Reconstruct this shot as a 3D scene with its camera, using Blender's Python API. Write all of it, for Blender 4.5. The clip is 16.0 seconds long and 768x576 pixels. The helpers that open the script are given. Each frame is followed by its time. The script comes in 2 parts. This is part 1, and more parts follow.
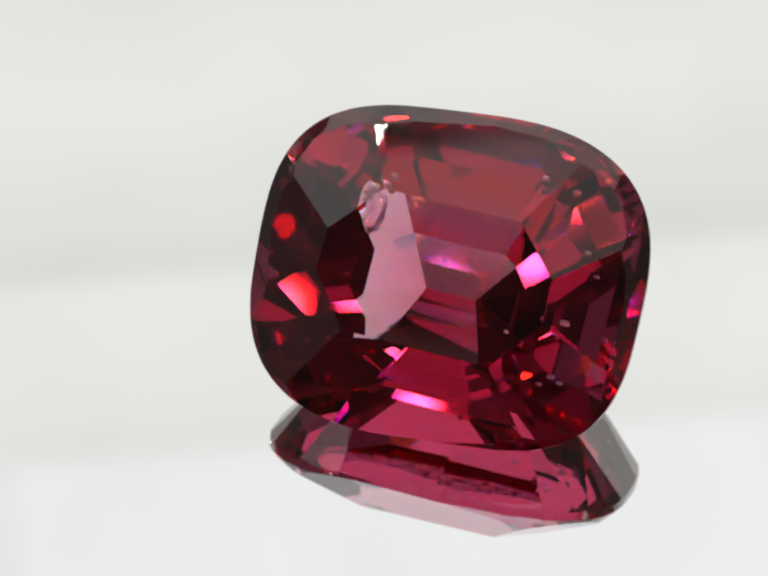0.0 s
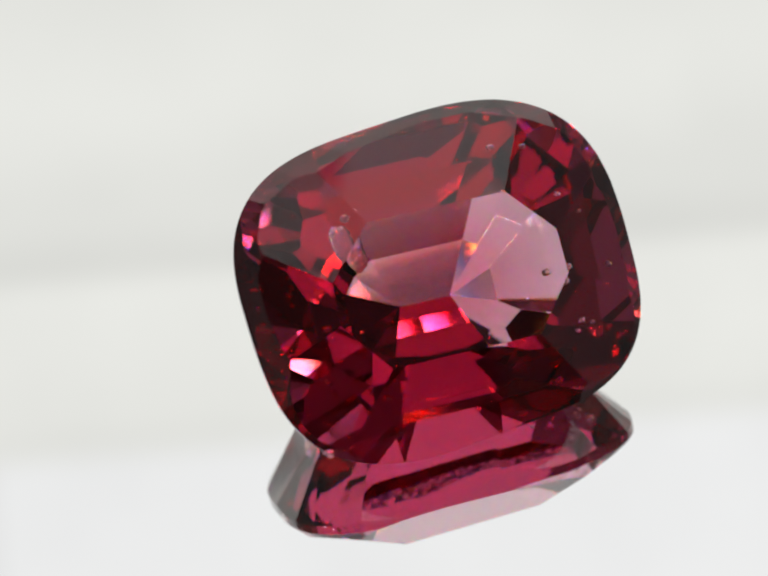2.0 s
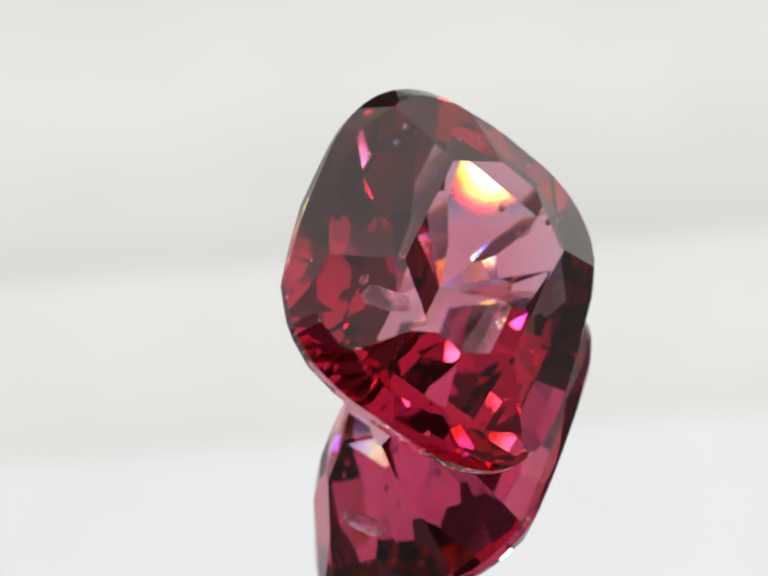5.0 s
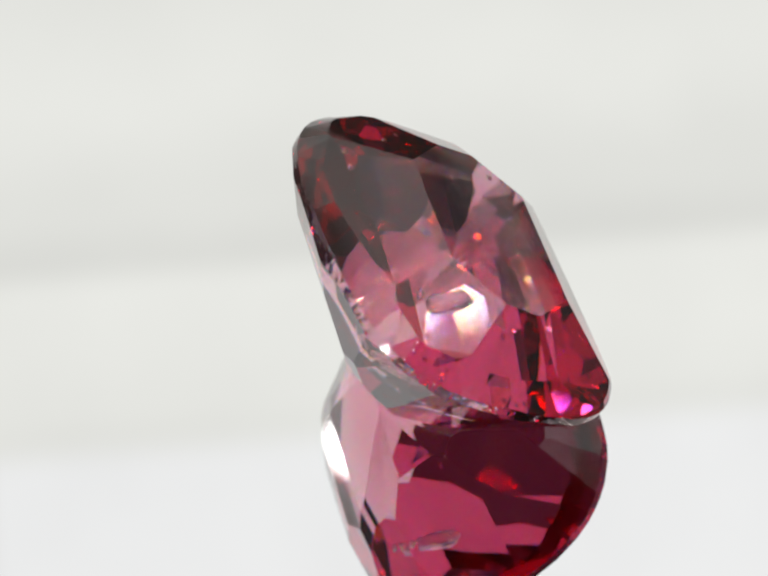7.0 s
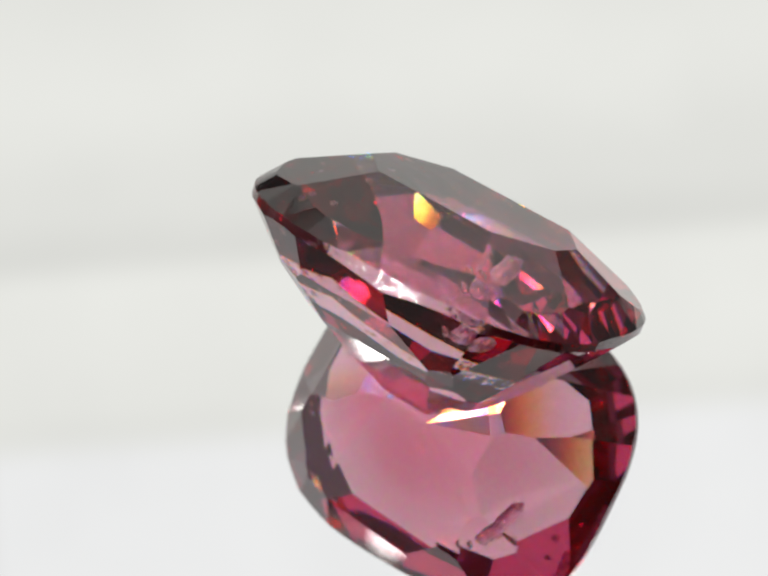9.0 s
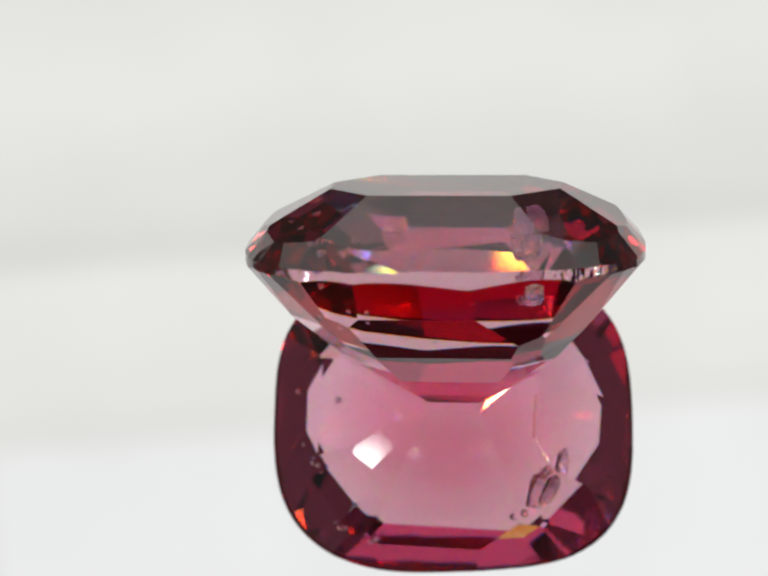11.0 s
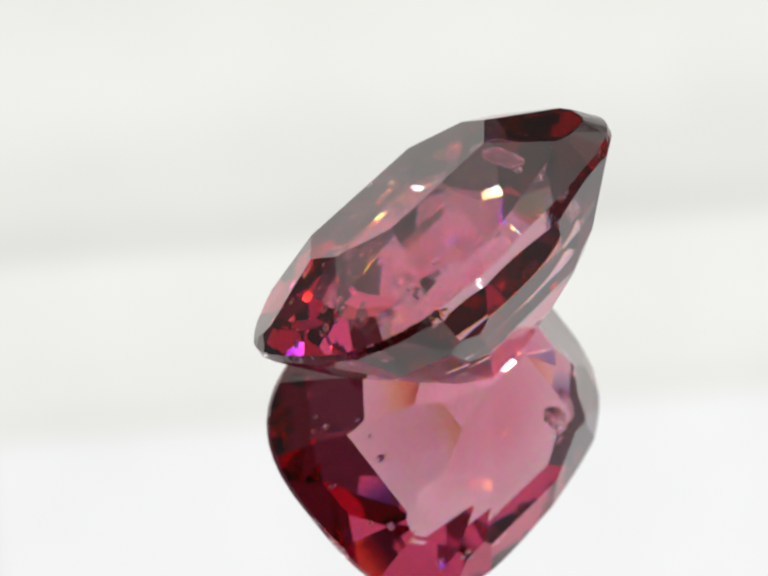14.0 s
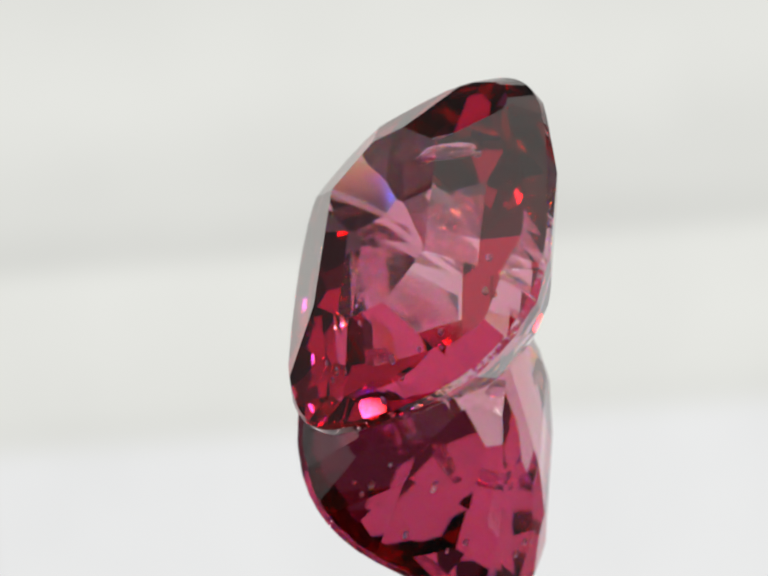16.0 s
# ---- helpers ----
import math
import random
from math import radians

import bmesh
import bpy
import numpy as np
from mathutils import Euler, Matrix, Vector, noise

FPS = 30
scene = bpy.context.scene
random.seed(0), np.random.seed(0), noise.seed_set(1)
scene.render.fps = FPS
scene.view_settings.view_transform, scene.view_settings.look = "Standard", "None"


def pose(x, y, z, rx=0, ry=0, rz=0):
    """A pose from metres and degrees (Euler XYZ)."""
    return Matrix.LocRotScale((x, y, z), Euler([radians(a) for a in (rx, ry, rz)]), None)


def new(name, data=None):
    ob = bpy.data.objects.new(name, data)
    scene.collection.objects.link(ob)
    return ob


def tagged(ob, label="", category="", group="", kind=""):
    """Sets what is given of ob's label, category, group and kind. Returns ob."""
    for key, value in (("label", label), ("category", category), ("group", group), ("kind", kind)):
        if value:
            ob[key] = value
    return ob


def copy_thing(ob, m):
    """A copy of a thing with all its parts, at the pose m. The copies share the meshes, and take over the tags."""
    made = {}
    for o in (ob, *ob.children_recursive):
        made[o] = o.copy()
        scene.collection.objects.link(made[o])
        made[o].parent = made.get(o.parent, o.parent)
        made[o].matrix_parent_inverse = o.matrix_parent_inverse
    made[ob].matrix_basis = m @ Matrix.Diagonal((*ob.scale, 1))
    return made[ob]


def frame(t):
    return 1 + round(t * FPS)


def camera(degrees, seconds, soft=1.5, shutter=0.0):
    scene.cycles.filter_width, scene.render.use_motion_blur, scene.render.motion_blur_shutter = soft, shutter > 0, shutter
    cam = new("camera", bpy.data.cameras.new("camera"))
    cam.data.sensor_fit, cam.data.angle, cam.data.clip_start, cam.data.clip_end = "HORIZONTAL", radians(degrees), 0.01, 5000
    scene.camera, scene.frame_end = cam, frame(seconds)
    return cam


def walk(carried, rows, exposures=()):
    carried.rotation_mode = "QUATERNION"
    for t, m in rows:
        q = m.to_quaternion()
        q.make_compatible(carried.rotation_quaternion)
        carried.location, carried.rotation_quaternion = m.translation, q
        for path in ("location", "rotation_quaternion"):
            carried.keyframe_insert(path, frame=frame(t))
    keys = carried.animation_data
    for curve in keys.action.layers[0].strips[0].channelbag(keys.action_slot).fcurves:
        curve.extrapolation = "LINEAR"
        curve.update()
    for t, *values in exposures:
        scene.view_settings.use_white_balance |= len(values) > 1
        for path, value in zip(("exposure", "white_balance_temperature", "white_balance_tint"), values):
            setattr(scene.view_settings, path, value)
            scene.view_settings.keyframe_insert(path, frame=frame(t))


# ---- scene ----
U = 0.0055          # half the length of the stone
FOCAL = 4497.4      # focal length over a picture width of 1568
cam = camera(2 * math.degrees(math.atan(784 / FOCAL)), 16.0, soft=2.3)

# ---- the camera's place and its slow drift: seconds, pan and tilt ----
ELEV, DIST, ROLL = 49.411, 11.291, -4.154
EYE = Vector((-0.2783 * U, -DIST * math.cos(radians(ELEV)) * U, (0.5381 + DIST * math.sin(radians(ELEV))) * U))
BASE = Matrix.Translation(EYE) @ pose(0, 0, 0, 90 - ELEV, 0, 0) @ pose(0, 0, 0, 0, 0, ROLL)
DRIFT = [(0, 43.4, 21.2), (0.5, 33.1, 21.8), (1, 22.7, 22.3), (1.5, 17.4, 21.2), (2, 12.1, 20.0), (2.5, 6.7, 18.8), (3, 2.2, 18.3), (3.5, -2.3, 17.8),
         (4, -4.1, 18.5), (5.2, -2.7, 18.5), (6.3, -1.4, 18.6), (7, -2.7, 14.1), (8, -4.5, 7.8), (9, -3.9, 2.7), (10.2, -1.4, -4.2),
         (11.4, 1.6, -6.0), (12.5, 4.3, -7.7), (13, 6.0, -10.5), (13.3, 3.7, -14.8), (14, -0.9, -21.3), (14.5, -5.1, -27.3), (14.8, -8.5, -26.0),
         (15, -12.0, -17.6), (15.3, -18.5, 3.3), (15.6, -15.7, 2.3), (16, -12.0, 1.0)]
LIGHTNESS = [(0, 0.0), (12.95, 0.0), (13.2, 0.12), (14.05, 0.12), (14.35, 0.0), (16, -0.04)]
walk(cam, [(t, BASE @ pose(0, 0, 0, math.degrees(b / FOCAL), math.degrees(a / FOCAL), 0)) for t, a, b in DRIFT], LIGHTNESS)
cam.data.dof.use_dof = True
cam.data.dof.focus_distance = (DIST - 0.35) * U
cam.data.dof.aperture_fstop = 120
scene.cycles.max_bounces, scene.cycles.glossy_bounces, scene.cycles.transmission_bounces = 24, 16, 16

# ---- world: a dim closed studio ----
world = bpy.data.worlds.new("studio_dark")
world.use_nodes = True
world.node_tree.nodes["Background"].inputs[0].default_value = (0.02, 0.02, 0.022, 1)
scene.world = world


# ---- materials ----
def material(name):
    m = bpy.data.materials.new(name)
    m.use_nodes = True
    nt = m.node_tree
    nt.nodes.clear()
    out = nt.nodes.new("ShaderNodeOutputMaterial")
    return m, nt, out


def node(nt, kind, **values):
    n = nt.nodes.new(kind)
    for key, value in values.items():
        n.inputs[key.replace("_", " ")].default_value = value
    return n


def plain(name, color, rough=0.5, metal=0.0, bump=0.0, scale=40.0, vary=0.15):
    """A principled surface with two scales of variation and fine relief."""
    m, nt, out = material(name)
    b = node(nt, "ShaderNodeBsdfPrincipled", Roughness=rough, Metallic=metal)
    tc = nt.nodes.new("ShaderNodeTexCoord")
    big = node(nt, "ShaderNodeTexNoise", Scale=scale * 0.15, Detail=3.0)
    fine = node(nt, "ShaderNodeTexNoise", Scale=scale, Detail=6.0)
    mixed = node(nt, "ShaderNodeMath")
    ramp = nt.nodes.new("ShaderNodeMapRange")
    hue = nt.nodes.new("ShaderNodeMix")
    hue.data_type = "RGBA"
    hue.inputs[6].default_value = (*[c * (1 - vary) for c in color], 1)
    hue.inputs[7].default_value = (*[min(1, c * (1 + vary)) for c in color], 1)
    for n in (big, fine):
        nt.links.new(tc.outputs["Object"], n.inputs["Vector"])
    nt.links.new(big.outputs["Fac"], mixed.inputs[0])
    nt.links.new(fine.outputs["Fac"], mixed.inputs[1])
    nt.links.new(mixed.outputs[0], ramp.inputs[0])
    ramp.inputs[1].default_value, ramp.inputs[2].default_value = 0.7, 1.3
    nt.links.new(ramp.outputs[0], hue.inputs[0])
    nt.links.new(hue.outputs[2], b.inputs["Base Color"])
    if bump:
        bp = node(nt, "ShaderNodeBump", Strength=bump, Distance=0.001)
        nt.links.new(fine.outputs["Fac"], bp.inputs["Height"])
        nt.links.new(bp.outputs[0], b.inputs["Normal"])
    nt.links.new(b.outputs[0], out.inputs[0])
    return m


def glowing(name, color, strength, vary=0.03, scale=6.0):
    """A surface that gives off its own light, a little uneven."""
    m, nt, out = material(name)
    tc = nt.nodes.new("ShaderNodeTexCoord")
    cloud = node(nt, "ShaderNodeTexNoise", Scale=scale, Detail=2.0)
    rng = nt.nodes.new("ShaderNodeMapRange")
    rng.inputs[1].default_value, rng.inputs[2].default_value = 0.3, 0.7
    rng.inputs[3].default_value, rng.inputs[4].default_value = strength * (1 - vary), strength * (1 + vary)
    e = node(nt, "ShaderNodeEmission", Color=(*color, 1))
    nt.links.new(tc.outputs["Object"], cloud.inputs["Vector"])
    nt.links.new(cloud.outputs["Fac"], rng.inputs[0])
    nt.links.new(rng.outputs[0], e.inputs["Strength"])
    nt.links.new(e.outputs[0], out.inputs[0])
    return m


def gem_material(name, rough):
    """Pinkish red spinel: refraction fanned out by colour. Absorbed light is painted into the tints: deeper towards the
    middle and with every total inner reflection.
    """
    m, nt, out = material(name)
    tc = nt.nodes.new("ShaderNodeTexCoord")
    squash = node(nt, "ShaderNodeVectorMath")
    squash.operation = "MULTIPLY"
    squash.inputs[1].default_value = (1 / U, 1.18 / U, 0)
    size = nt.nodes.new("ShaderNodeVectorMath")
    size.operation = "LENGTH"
    # 0 near the middle, 1 towards the edge: a stand-in for path length
    to_edge = nt.nodes.new("ShaderNodeMapRange")
    to_edge.interpolation_type = "SMOOTHSTEP"
    to_edge.inputs[1].default_value, to_edge.inputs[2].default_value = 0.05, 0.70
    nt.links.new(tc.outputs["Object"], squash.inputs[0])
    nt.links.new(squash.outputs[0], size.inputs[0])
    nt.links.new(size.outputs["Value"], to_edge.inputs[0])
    # tints painted in place of absorbed light: first the middle, then the edge
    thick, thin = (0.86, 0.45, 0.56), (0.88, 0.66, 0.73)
    # reflection colour that replaces absorption along the path inside
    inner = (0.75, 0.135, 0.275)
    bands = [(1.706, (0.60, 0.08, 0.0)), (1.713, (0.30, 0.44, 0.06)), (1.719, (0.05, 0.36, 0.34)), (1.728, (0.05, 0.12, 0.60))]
    total_beam = None
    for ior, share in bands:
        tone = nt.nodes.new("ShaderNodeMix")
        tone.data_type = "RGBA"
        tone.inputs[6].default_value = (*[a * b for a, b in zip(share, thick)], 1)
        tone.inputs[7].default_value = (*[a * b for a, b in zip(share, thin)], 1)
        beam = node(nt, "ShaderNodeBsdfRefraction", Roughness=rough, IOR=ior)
        nt.links.new(to_edge.outputs[0], tone.inputs[0])
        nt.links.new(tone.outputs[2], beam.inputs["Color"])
        if total_beam is None:
            total_beam = beam
        else:
            joined = nt.nodes.new("ShaderNodeAddShader")
            nt.links.new(total_beam.outputs[0], joined.inputs[0])
            nt.links.new(beam.outputs[0], joined.inputs[1])
            total_beam = joined
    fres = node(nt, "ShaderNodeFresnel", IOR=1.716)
    # near-total reflection takes the painted inner tint, any other stays near white
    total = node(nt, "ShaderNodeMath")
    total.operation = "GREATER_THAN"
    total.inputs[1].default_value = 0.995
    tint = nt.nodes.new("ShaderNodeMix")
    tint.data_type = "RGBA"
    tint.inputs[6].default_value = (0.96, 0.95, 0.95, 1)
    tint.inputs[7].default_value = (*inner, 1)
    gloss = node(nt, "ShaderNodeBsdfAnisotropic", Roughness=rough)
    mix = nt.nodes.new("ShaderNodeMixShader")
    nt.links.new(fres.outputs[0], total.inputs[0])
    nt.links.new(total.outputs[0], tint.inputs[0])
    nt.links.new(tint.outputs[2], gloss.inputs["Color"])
    nt.links.new(fres.outputs[0], mix.inputs[0])
    nt.links.new(total_beam.outputs[0], mix.inputs[1])
    nt.links.new(gloss.outputs[0], mix.inputs[2])
    nt.links.new(mix.outputs[0], out.inputs[0])
    return m


def roughen(m, scale, strength):
    """Gives every surface of a material the fine grain of unpolished stone."""
    nt = m.node_tree
    tc = nt.nodes.new("ShaderNodeTexCoord")
    grain = node(nt, "ShaderNodeTexNoise", Scale=scale, Detail=2.0)
    bump = node(nt, "ShaderNodeBump", Strength=strength, Distance=0.00008)
    nt.links.new(tc.outputs["Object"], grain.inputs["Vector"])
    nt.links.new(grain.outputs["Fac"], bump.inputs["Height"])
    for n in list(nt.nodes):
        if n.bl_idname in ("ShaderNodeBsdfRefraction", "ShaderNodeBsdfAnisotropic"):
            nt.links.new(bump.outputs[0], n.inputs["Normal"])


def inclusion_material():
    """A pale crystal of lower refraction than the stone round it."""
    m, nt, out = material("pale_crystal")
    g = node(nt, "ShaderNodeBsdfGlass", Color=(0.98, 0.90, 0.95, 1), Roughness=0.06, IOR=0.84)
    d = node(nt, "ShaderNodeBsdfDiffuse", Color=(0.85, 0.80, 0.85, 1))
    mix = node(nt, "ShaderNodeMixShader", Fac=0.12)
    nt.links.new(g.outputs[0], mix.inputs[1])
    nt.links.new(d.outputs[0], mix.inputs[2])
    nt.links.new(mix.outputs[0], out.inputs[0])
    return m


def mirror_material():
    m, nt, out = material("silvered_mirror")
    g = node(nt, "ShaderNodeBsdfAnisotropic", Color=(0.93, 0.935, 0.935, 1), Roughness=0.0)
    nt.links.new(g.outputs[0], out.inputs[0])
    return m


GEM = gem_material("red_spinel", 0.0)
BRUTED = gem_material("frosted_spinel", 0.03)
roughen(BRUTED, 2500.0, 0.35)
CRYSTAL = inclusion_material()
MIRROR = mirror_material()
DARK_PLASTIC = plain("dark_plastic", (0.03, 0.03, 0.033), 0.45, bump=0.1, scale=400)
GREY_WALL = plain("grey_wall_paint", (0.24, 0.235, 0.23), 0.8, bump=0.15, scale=30)
GREY_CEIL = plain("grey_ceiling_paint", (0.24, 0.24, 0.235), 0.85, bump=0.15, scale=30)
TABLE_TOP = plain("pale_laminate", (0.55, 0.54, 0.52), 0.4, bump=0.05, scale=120)
FLOOR_MAT = plain("dark_floor_tile", (0.12, 0.11, 0.10), 0.5, bump=0.1, scale=30)
METAL = plain("brushed_aluminium", (0.6, 0.6, 0.62), 0.35, 1.0, bump=0.1, scale=300)


# ---- mesh helpers ----
def mesh_of(name, bm, mat):
    me = bpy.data.meshes.new(name)
    bm.normal_update()
    bm.to_mesh(me)
    bm.free()
    me.materials.append(mat)
    return me


def part(name, bm, mat, parent, label=""):
    ob = new(name, mesh_of(name, bm, mat))
    ob.parent = parent
    return tagged(ob, label)


def box(bm, lo, hi, bevel=0.0):
    made = bmesh.ops.create_cube(bm, size=1)["verts"]
    for v in made:
        v.co = Vector([lo[i] + (v.co[i] + 0.5) * (hi[i] - lo[i]) for i in range(3)])
    if bevel:
        edges = list({e for v in made for e in v.link_edges})
        bmesh.ops.bevel(bm, geom=edges, offset=bevel, segments=2, affect="EDGES", profile=0.5)
    return bm


def box_bm(lo, hi, bevel=0.0):
    return box(bmesh.new(), lo, hi, bevel)


def lathe(profile, steps=96):
    """A turned solid from (radius, z) knots."""
    bm = bmesh.new()
    rings = []
    for r, z in profile:
        if r < 1e-9:
            rings.append([bm.verts.new((0, 0, z))])
        else:
            rings.append([bm.verts.new((r * math.cos(2 * math.pi * i / steps), r * math.sin(2 * math.pi * i / steps), z)) for i in range(steps)])
    for a, b in zip(rings, rings[1:]):
        for i in range(steps):
            j = (i + 1) % steps
            q = [a[i % len(a)], a[j % len(a)], b[j % len(b)], b[i % len(b)]]
            q = list(dict.fromkeys(q))
            if len(q) > 2:
                bm.faces.new(q)
    bmesh.ops.recalc_face_normals(bm, faces=bm.faces)
    return bm


# ---- setting: a dim room, a table ----
def setting():
    w = 0.95
    for name, lo, hi in (("wall_north", (-w, w, -0.76), (w, w + 0.1, 1.2)), ("wall_south", (-w, -w - 0.1, -0.76), (w, -w, 1.2)),
                         ("wall_east", (w, -w, -0.76), (w + 0.1, w, 1.2)), ("wall_west", (-w - 0.1, -w, -0.76), (-w, w, 1.2))):
        tagged(new(name, mesh_of(name, box_bm(lo, hi), GREY_WALL)), "plain grey painted studio wall in dim light", "wall", kind="structure")
    tagged(new("floor", mesh_of("floor", box_bm((-w, -w, -0.86), (w, w, -0.76)), FLOOR_MAT)), "dark studio floor under the table", "floor", kind="structure")
    tagged(new("ceiling", mesh_of("ceiling", box_bm((-w, -w, 1.2), (w, w, 1.3)), GREY_CEIL)), "grey painted studio ceiling", "ceiling", kind="structure")
    table = tagged(new("table"), "pale laminate work table under the turntable", "table")
    part("tabletop", box_bm((-0.6, -0.4, -0.046), (0.6, 0.75, -0.02), 0.003), TABLE_TOP, table)
    for x in (-0.56, 0.56):
        for y in (-0.36, 0.71):
            part("leg", box_bm((x - 0.02, y - 0.02, -0.76), (x + 0.02, y + 0.02, -0.046), 0.002), METAL, table)


setting()


# ---- the mirror turntable ----
def turntable():
    t = tagged(new("turntable"), "round mirror turntable carrying the red gem", "turntable")
    part("base", lathe([(0, -0.02), (0.07, -0.02), (0.07, -0.008), (0.066, -0.0065), (0, -0.0065)]), DARK_PLASTIC, t, "dark plastic base")
    part("mirror", lathe([(0, -0.006), (0.0745, -0.006), (0.075, -0.0055), (0.075, -0.0005), (0.0745, 0), (0, 0)], 128), MIRROR, t, "polished mirror disc")
    return t


TURNTABLE = turntable()


# ---- the light tent; the mirror shows the middle of its roof ----
def shade_painted_cloth(name, stops, span):
    """Flat white cloth that glows; the shading of folds is painted into the glow. stops: (metres along the cloth,
    strength).
    """
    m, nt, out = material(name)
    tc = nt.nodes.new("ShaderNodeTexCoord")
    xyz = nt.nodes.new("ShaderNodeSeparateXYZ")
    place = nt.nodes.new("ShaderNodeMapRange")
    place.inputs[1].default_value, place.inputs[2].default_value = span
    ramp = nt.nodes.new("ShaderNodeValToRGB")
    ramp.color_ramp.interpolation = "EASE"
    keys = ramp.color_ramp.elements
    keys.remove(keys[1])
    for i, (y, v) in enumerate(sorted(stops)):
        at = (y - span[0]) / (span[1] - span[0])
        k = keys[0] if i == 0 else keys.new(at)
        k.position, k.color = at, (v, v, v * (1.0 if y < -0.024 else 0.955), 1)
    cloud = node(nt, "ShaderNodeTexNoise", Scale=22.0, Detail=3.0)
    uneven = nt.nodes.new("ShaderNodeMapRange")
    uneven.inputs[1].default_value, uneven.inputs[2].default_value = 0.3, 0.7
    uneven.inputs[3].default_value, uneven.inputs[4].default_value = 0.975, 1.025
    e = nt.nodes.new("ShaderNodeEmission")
    nt.links.new(tc.outputs["Object"], xyz.inputs[0])
    nt.links.new(tc.outputs["Object"], cloud.inputs["Vector"])
    nt.links.new(xyz.outputs[1], place.inputs[0])
    nt.links.new(place.outputs[0], ramp.inputs[0])
    nt.links.new(cloud.outputs["Fac"], uneven.inputs[0])
    nt.links.new(ramp.outputs[0], e.inputs["Color"])
    nt.links.new(uneven.outputs[0], e.inputs["Strength"])
    nt.links.new(e.outputs[0], out.inputs[0])
    return m


TENT = tagged(new("light_tent"), "white cloth light tent, roof glowing with painted fold shading, unseen glowing walls added", "light tent")
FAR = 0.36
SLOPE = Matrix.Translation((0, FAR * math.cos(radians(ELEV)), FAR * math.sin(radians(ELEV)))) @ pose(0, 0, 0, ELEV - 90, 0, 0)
# the bands of soft fold shading, painted as glow strength
FOLD_SHADING = [(0.012, 0.755), (0.022, 0.80), (0.0065, 0.865), (-0.004, 0.865), (0.045, 0.865), (0.075, 0.82), (0.11, 0.77)]
# stops beyond 0.06 either way lie outside the mirrored part, set for the stone
CLOTH_MAIN = shade_painted_cloth("shade_painted_cloth", [*FOLD_SHADING, (-0.0165, 0.845), (-0.0215, 0.815), (-0.028, 0.895), (-0.06, 0.90), (-0.12, 0.88), (-0.2, 0.80), (0.2, 0.78), (0.3, 0.80)], (-0.27, 0.32))
CLOTH_SIDE = shade_painted_cloth("shade_painted_cloth_side", [*FOLD_SHADING, (-0.0165, 0.845), (-0.0215, 0.825), (-0.028, 0.85), (-0.06, 0.855), (-0.12, 0.85), (-0.2, 0.78), (0.2, 0.78), (0.3, 0.80)], (-0.27, 0.32))
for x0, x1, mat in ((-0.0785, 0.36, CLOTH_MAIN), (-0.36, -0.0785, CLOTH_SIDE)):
    sheet = part("roof_panel", box_bm((x0, -0.27, -0.0008), (x1, 0.32, 0.0008)), mat, TENT, "flat glowing white cloth with painted fold shading")
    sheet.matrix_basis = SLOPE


# glow for unseen walls, added to set what the stone reflects and refracts
SIDE_CLOTH = glowing("added_side_glow", (1.0, 0.99, 0.99), 0.13, 0.10)
TOP_CLOTH = glowing("added_top_glow", (1.0, 0.99, 0.98), 0.55, 0.10)
BACK_CLOTH = glowing("added_back_glow", (1.0, 0.99, 0.97), 0.06, 0.10)
FRONT_CLOTH = glowing("added_front_glow", (1.0, 0.98, 0.98), 0.035, 0.10)


def tent():
    # unseen walls, back and top, added round the stone; they glow by themselves
    for x in (-0.362, 0.362):
        part("unseen_side_cloth", box_bm((x - 0.001, -0.22, -0.02), (x + 0.001, 0.62, 0.56)), SIDE_CLOTH, TENT)
    part("unseen_back_cloth", box_bm((-0.361, 0.62, -0.02), (0.361, 0.622, 0.56)), BACK_CLOTH, TENT)
    part("unseen_top_cloth", box_bm((-0.361, -0.22, 0.56), (0.361, 0.62, 0.562)), TOP_CLOTH, TENT)
    # unseen flaps, added to leave a dark opening on the camera's side
    for x0, x1, z0, z1 in ((-0.361, -0.11, -0.02, 0.535), (0.11, 0.361, -0.02, 0.535), (-0.11, 0.11, 0.33, 0.535)):
        part("unseen_front_flap", box_bm((x0, -0.2305, z0), (x1, -0.2295, z1)), FRONT_CLOTH, TENT)
    for x in (-0.368, 0.368):
        for y in (-0.224, 0.626):
            part("pole", box_bm((x - 0.005, y - 0.005, -0.02), (x + 0.005, y + 0.005, 0.55), 0.001), METAL, TENT)
        part("rail", box_bm((x - 0.005, -0.219, 0.54), (x + 0.005, 0.621, 0.55), 0.001), METAL, TENT)
    for y in (-0.224, -0.08, 0.626):
        part("rail", box_bm((-0.363, y - 0.005, 0.54), (0.363, y + 0.005, 0.55), 0.001), METAL, TENT)


tent()


# ---- LED strips along the tent's rails ----
LED = glowing("led_lens", (1.0, 0.97, 0.93), 240.0, 0.02)


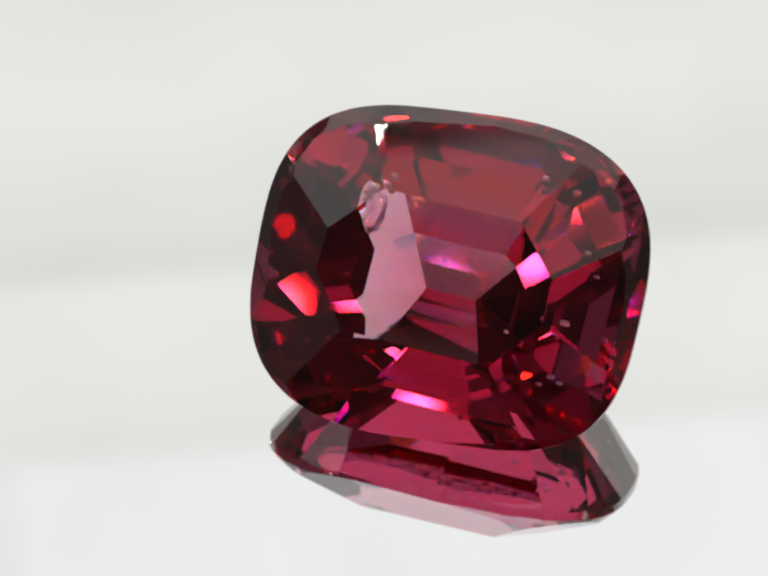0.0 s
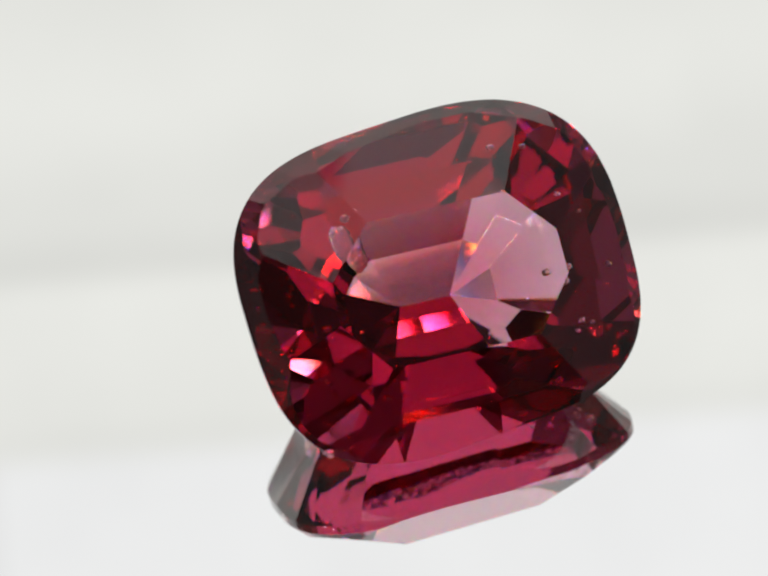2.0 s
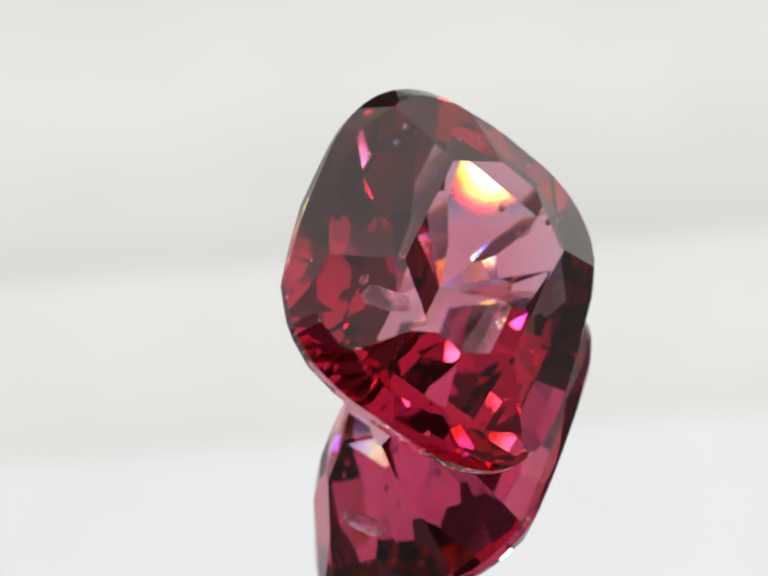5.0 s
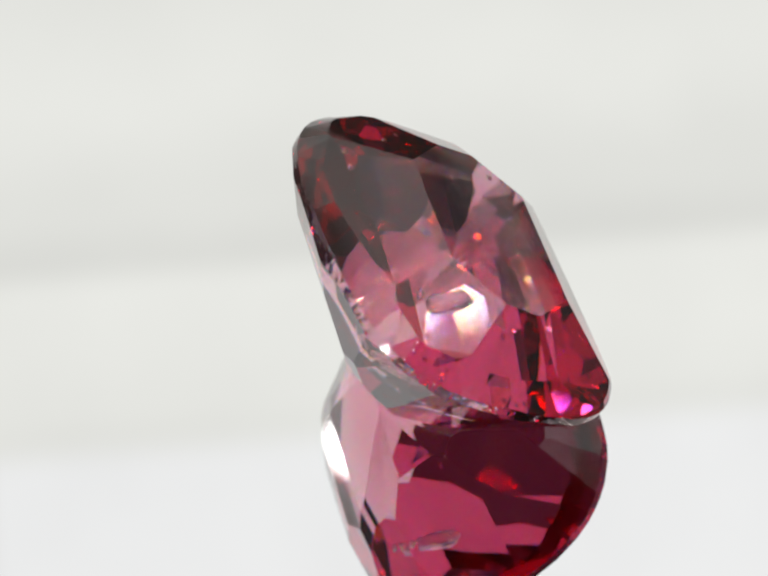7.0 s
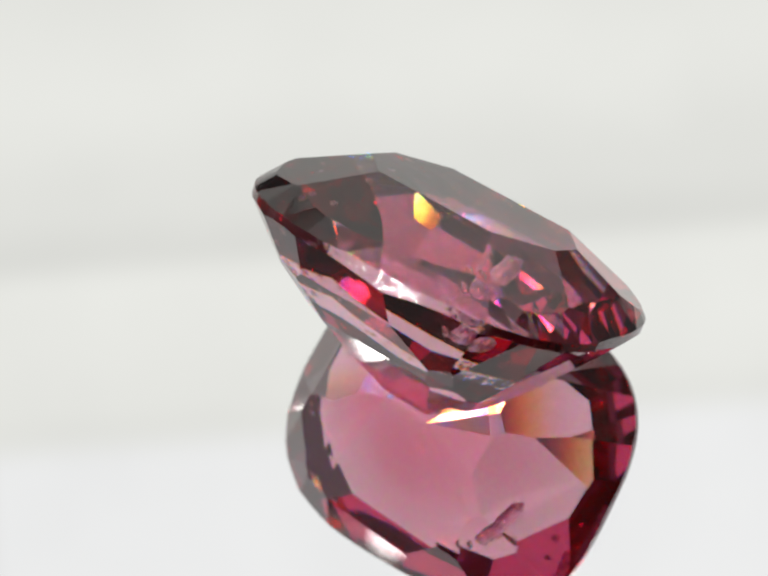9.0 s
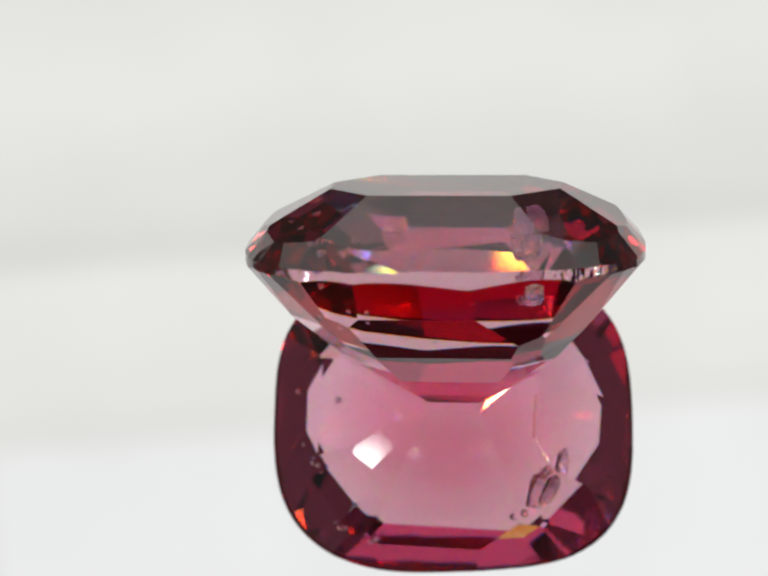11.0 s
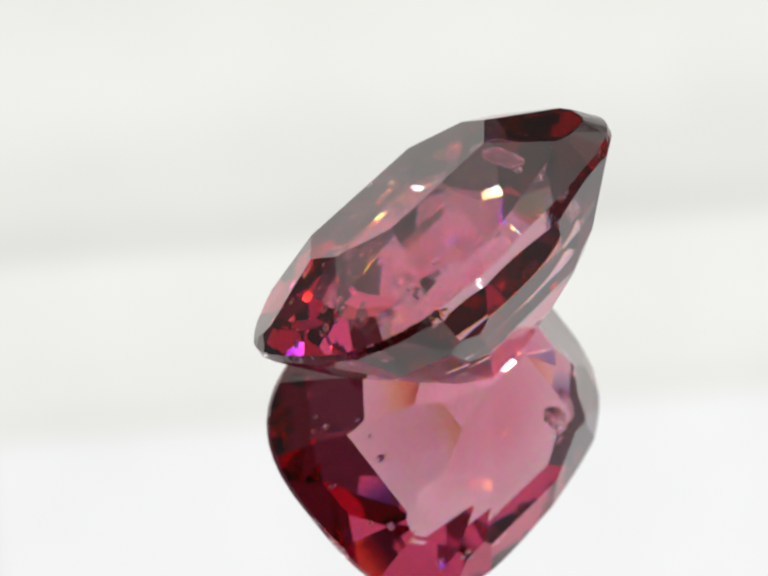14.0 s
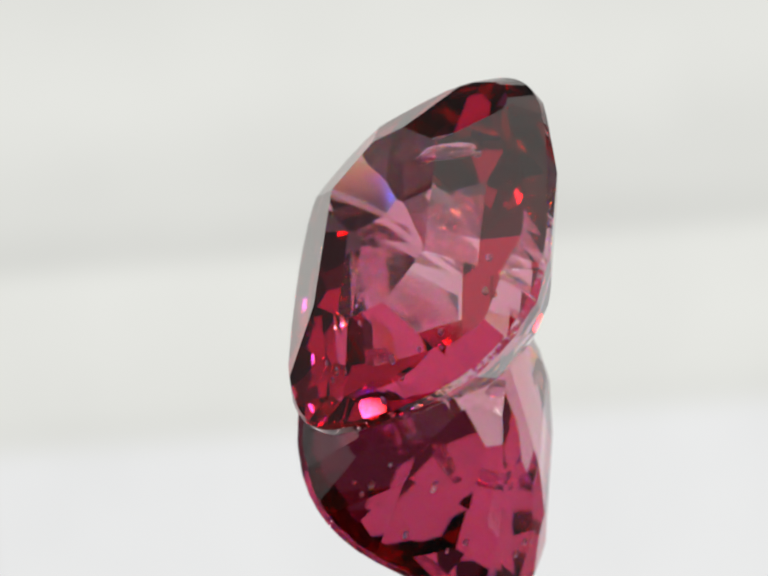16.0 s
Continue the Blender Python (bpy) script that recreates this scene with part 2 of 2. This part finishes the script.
def led_strip(length, count):
    """A slim aluminium strip with a row of round LED lenses, facing down."""
    strip = tagged(new("led_strip"), "slim aluminium LED strip with bright round lenses on a tent rail", "lamp", "tent lamps")
    part("rail", box_bm((-length / 2, -0.009, 0), (length / 2, 0.009, 0.006), 0.001), METAL, strip)
    for i in range(count):
        x = (i + 0.5) * length / count - length / 2
        lens = part("led", lathe([(0, -0.005), (0.0034, -0.0043), (0.005, -0.0025), (0.0054, -0.0002), (0, -0.0002)], 24), LED, strip, "glowing round lens")
        lens.location.x = x
    return strip


def facing(x, y, z, along):
    """A pose at (x, y, z), its underside turned to the stone and its length along the given way."""
    up = (Vector((x, y, z)) - Vector((0, 0, 0.004))).normalized()
    side = (Vector(along) - up * up.dot(Vector(along))).normalized()
    m = Matrix((side, up.cross(side), up)).transposed().to_4x4()
    return Matrix.Translation((x, y, z)) @ m


first = led_strip(0.5, 14)
first.matrix_basis = facing(0, -0.208, 0.535, (1, 0, 0))
for x, y, z, along in ((0.02, -0.09, 0.53, (1, 0, 0)), (-0.348, 0.0, 0.53, (0, 1, 0)), (0.348, -0.02, 0.53, (0, 1, 0))):
    copy_thing(first, facing(x, y, z, along))
short = led_strip(0.2, 5)
short.matrix_basis = facing(-0.345, -0.205, 0.085, (0, 0, 1))
copy_thing(short, facing(0.345, -0.205, 0.085, (0, 0, 1)))
for x, y, turn in ((-0.17, -0.04, 90), (-0.05, -0.15, 0), (0.18, -0.215, 0)):
    copy_thing(short, SLOPE @ pose(x, y, -0.0075, 0, 0, turn))


# ---- the gem ----
G = {"b": 0.8383, "n": 2.9837, "c3": 0.0021, "s3": -0.0018, "s2": 0.0167, "s4": -0.0198, "c1": -0.0075, "s1": 0.0296, "g": 0.0220, "hc": 0.2991, "hm": 0.1197, "sm": 0.9121, "st": 0.5778, "p1": 0.7789, "d1": 0.3046, "p2": 0.5651, "d2": 0.4923, "kx": 0.135, "kox": -0.035, "ky": -0.04, "dk": 0.85, "zr": -0.673, "tox": -0.0136, "toy": 0.2606, "tt": -1.2193}

# azimuth of each long pavilion facet, and its slope near the keel and further out
PAVILION = [(0, 0.67, 0.75), (37, 0.645, 0.705), (57, 0.635, 0.70), (90, 0.68, 0.75), (123, 0.63, 0.695), (143, 0.61, 0.68),
            (180, 0.645, 0.735), (217, 0.625, 0.69), (237, 0.64, 0.70), (303, 0.65, 0.705), (323, 0.65, 0.71)]
# across the keel: y and z of the keel and of the facets on which the stone rests
SOLE = [(-0.04, -0.85), (-0.20, -0.742), (-0.36, -0.632), (-0.50, -0.530)]


def rim(G, n=144):
    """The girdle's rounded cushion outline."""
    pts = []
    for i in range(n):
        t = 2 * math.pi * i / n
        c, s = math.cos(t), math.sin(t)
        r = (abs(c) ** G["n"] + abs(s / G["b"]) ** G["n"]) ** (-1 / G["n"])
        r *= 1 + G["c3"] * math.cos(3 * t) + G["s3"] * math.sin(3 * t) + G["s2"] * math.sin(2 * t) + G["s4"] * math.sin(4 * t) + G["c1"] * c + G["s1"] * s
        pts.append(Vector((r * c, r * s, 0)))
    return pts


def gem_mesh(G):
    """The rough is a slab of the girdle's outline; every facet is one flat cut."""
    edge = rim(G)
    bm = bmesh.new()
    lo = [bm.verts.new((p.x, p.y, -1.2)) for p in edge]
    hi = [bm.verts.new((p.x, p.y, 0.7)) for p in edge]
    bm.faces.new(lo[::-1])
    bm.faces.new(hi)
    for i in range(len(edge)):
        j = (i + 1) % len(edge)
        bm.faces.new((lo[i], lo[j], hi[j], hi[i]))

    def reach(az):
        d = Vector((math.cos(radians(az)), math.sin(radians(az)), 0))
        return max(p.dot(d) for p in edge)

    def cut(az, angle, s, z, up, shift=(0, 0)):
        a, f = radians(angle), radians(az)
        n = Vector((math.sin(a) * math.cos(f), math.sin(a) * math.sin(f), math.cos(a) * (1 if up else -1)))
        slice_at(Vector((s * reach(az) * math.cos(f) + shift[0], s * reach(az) * math.sin(f) + shift[1], z)), n)

    def slice_at(p, n):
        got = bmesh.ops.bisect_plane(bm, geom=bm.verts[:] + bm.edges[:] + bm.faces[:], plane_co=p, plane_no=n, clear_outer=True, dist=1e-6)
        edges = [e for e in got["geom_cut"] if isinstance(e, bmesh.types.BMEdge)]
        if len(edges) > 2:
            bmesh.ops.contextual_create(bm, geom=edges)

    def tier(sides, s0, z0, s1, z1, up, shift=(0, 0)):
        for az in sides:
            cut(az, math.degrees(math.atan2(abs(z1 - z0), (s0 - s1) * reach(az))), s0, z0, up, shift)

    mains = [0, 40, 90, 140, 180, 220, 270, 320]
    gaps = [(a, mains[(i + 1) % 8] + (360 if i == 7 else 0)) for i, a in enumerate(mains)]
    thirds = [a + (b - a) * k for a, b in gaps for k in (0.27, 0.73)]
    fine = [a + (b - a) * k for a, b in gaps for k in (0.0, 0.14, 0.38, 0.62, 0.86)]
    middles = [(a + b) / 2 for a, b in gaps]
    half = (G["tox"] / 2, G["toy"] / 2)
    # crown: table, girdle facets, and eight mains; those of the upper side run flatter to the table
    cut(90, G["tt"], 0, G["hc"], True)
    tier(fine, 1.0, G["g"], G["sm"] + 0.004, G["hm"], True)
    tier(thirds, 1.0, G["g"] + 0.005, G["sm"], G["hm"], True)
    tier([0, 180, 220, 270, 320], G["sm"] + 0.01, G["hm"], G["st"], G["hc"], True, half)
    for az, edge_at in ((40, 0.52), (90, 0.38), (140, 0.525)):
        out = G["sm"] * reach(az)
        f = radians(az)
        slice_at(Vector((out * math.cos(f), out * math.sin(f), G["hm"])), Vector((math.cos(f), math.sin(f), (out - edge_at) / (G["hc"] - G["hm"]))))
    # pavilion: a ring of narrow girdle facets
    tier(thirds, 1.0, -G["g"] * 0.9, G["p1"], -G["d1"], False)
    tier(mains, 1.0, -G["g"], G["p1"] - 0.02, -G["d1"], False)
    p1, d1, p2, d2 = (G[k] for k in ("p1", "d1", "p2", "d2"))
    # the stone bulges more towards its -x end
    for az in mains + middles:
        more = 0.02 if az in middles else 0.0
        bulge = -0.09 if 110 < az < 250 else -0.004
        tier([az], p1 + more, -d1, p2 + more, -d2, False, (bulge, -0.034))
    # two rings of long facets run on to a short keel: a side, two ends and a pair at every corner
    for az, inner, outer in PAVILION:
        f = radians(az)
        way = Vector((math.cos(f), math.sin(f), 0))
        keel = Vector((G["kox"] + math.copysign(G["kx"], way.x), G["ky"], -G["dk"]))
        slice_at(keel, way - Vector((0, 0, 1 / inner)))
        ring = keel + way * ((G["zr"] - keel.z) / inner)
        slice_at(Vector((ring.x, ring.y, G["zr"])), way - Vector((0, 0, 1 / outer)))
    # the strips below the keel, on which the stone rests
    for (y0, z0), (y1, z1) in zip(SOLE, SOLE[1:]):
        slice_at(Vector((0, y0, z0)), Vector((0, z0 - z1, y1 - y0)))
    bmesh.ops.remove_doubles(bm, verts=bm.verts, dist=2e-4)
    return bm


STAND = pose(0, 0, 0, 37.446, 0, 0) @ pose(0, 0, 0, 0, 1.525, 0) @ pose(0, 0, 0, 0, 0, -1.353)
cut_stone = gem_mesh(G)
bmesh.ops.dissolve_limit(cut_stone, angle_limit=radians(0.2), verts=cut_stone.verts, edges=cut_stone.edges)
bmesh.ops.bevel(cut_stone, geom=cut_stone.edges[:], offset=0.0035, segments=1, affect="EDGES", clamp_overlap=True)
bmesh.ops.recalc_face_normals(cut_stone, faces=cut_stone.faces)
bmesh.ops.scale(cut_stone, vec=(U, U, U), verts=cut_stone.verts)
LIFT = -min((STAND @ v.co).z for v in cut_stone.verts)
REST = Matrix.Translation((-0.0333 * U, -0.0919 * U, LIFT + 0.00001)) @ STAND
gem = tagged(new("gemstone"), "faceted cushion-cut pinkish red spinel leaning on a mirror", "gemstone")


def facets(name, keep, mat=GEM, label=""):
    """The facets of the cut stone whose centre and normal pass keep(), as one part."""
    bm = cut_stone.copy()
    bmesh.ops.delete(bm, geom=[f for f in bm.faces if not keep(f)], context="FACES")
    return part(name, bm, mat, gem, label)


cut_stone.normal_update()
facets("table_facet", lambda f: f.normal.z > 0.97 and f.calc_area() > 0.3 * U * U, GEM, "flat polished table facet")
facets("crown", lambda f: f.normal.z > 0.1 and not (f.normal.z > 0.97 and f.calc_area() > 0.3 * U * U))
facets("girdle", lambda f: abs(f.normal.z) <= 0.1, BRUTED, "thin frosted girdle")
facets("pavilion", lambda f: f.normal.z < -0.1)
cut_stone.free()


def crystal(a, b, thick, seed, label):
    """A stubby uneven crystal between two points of the stone."""
    rnd = random.Random(seed)
    bm = bmesh.new()
    bmesh.ops.create_icosphere(bm, subdivisions=4 if thick > 0.03 else 2, radius=1)
    a, b = Vector(a) * U, Vector(b) * U
    turn = (b - a).to_track_quat("Z", "Y").to_matrix()
    half = (b - a).length / 2
    off = Vector((rnd.uniform(0, 9), rnd.uniform(0, 9), rnd.uniform(0, 9)))
    for v in bm.verts:
        c = v.co.copy()
        k = 1 + 0.28 * noise.noise(c * 1.7 + off) + 0.12 * noise.noise(c * 5 + off) + 0.03 * noise.noise(c * 13 + off)
        boxy = Vector([math.copysign(abs(x) ** 0.7, x) for x in c])
        v.co = (a + b) / 2 + turn @ Vector((boxy.x * thick * U * k, boxy.y * thick * U * 0.7 * k, boxy.z * half * k))
    return part("inclusion", bm, CRYSTAL, gem, label)


crystal((-0.434, 0.352, -0.095), (-0.41, 0.154, 0.049), 0.05, 1, "pale elongated crystal inside the stone")
crystal((-0.385, 0.375, -0.10), (-0.365, 0.395, -0.04), 0.022, 2, "small pale hook-shaped crystal")
for i, (x, y, z, r) in enumerate([(0.536, -0.057, -0.21, 0.024), (0.80, -0.09, -0.07, 0.02), (0.52, 0.56, 0.0, 0.02), (0.38, 0.58, 0.04, 0.02), (0.38, -0.17, -0.02, 0.012),
                                  (0.70, 0.20, 0.0, 0.014), (0.60, -0.30, -0.06, 0.02), (0.66, -0.33, -0.02, 0.016), (0.57, -0.36, 0.02, 0.014), (0.63, 0.275, -0.054, 0.018)]):
    crystal((x, y, z - r), (x, y, z + r), r, 10 + i, "tiny round crystal")


def motions():
    """The turntable and the stone on it turn together at a steady rate."""
    times = [i * 0.5 for i in range(33)]
    walk(gem, [(t, pose(0, 0, 0, 0, 0, -21.985 + 17.6819 * t) @ REST) for t in times])
    walk(TURNTABLE, [(t, pose(0, 0, 0, 0, 0, -21.985 + 17.6819 * t)) for t in times])


motions()
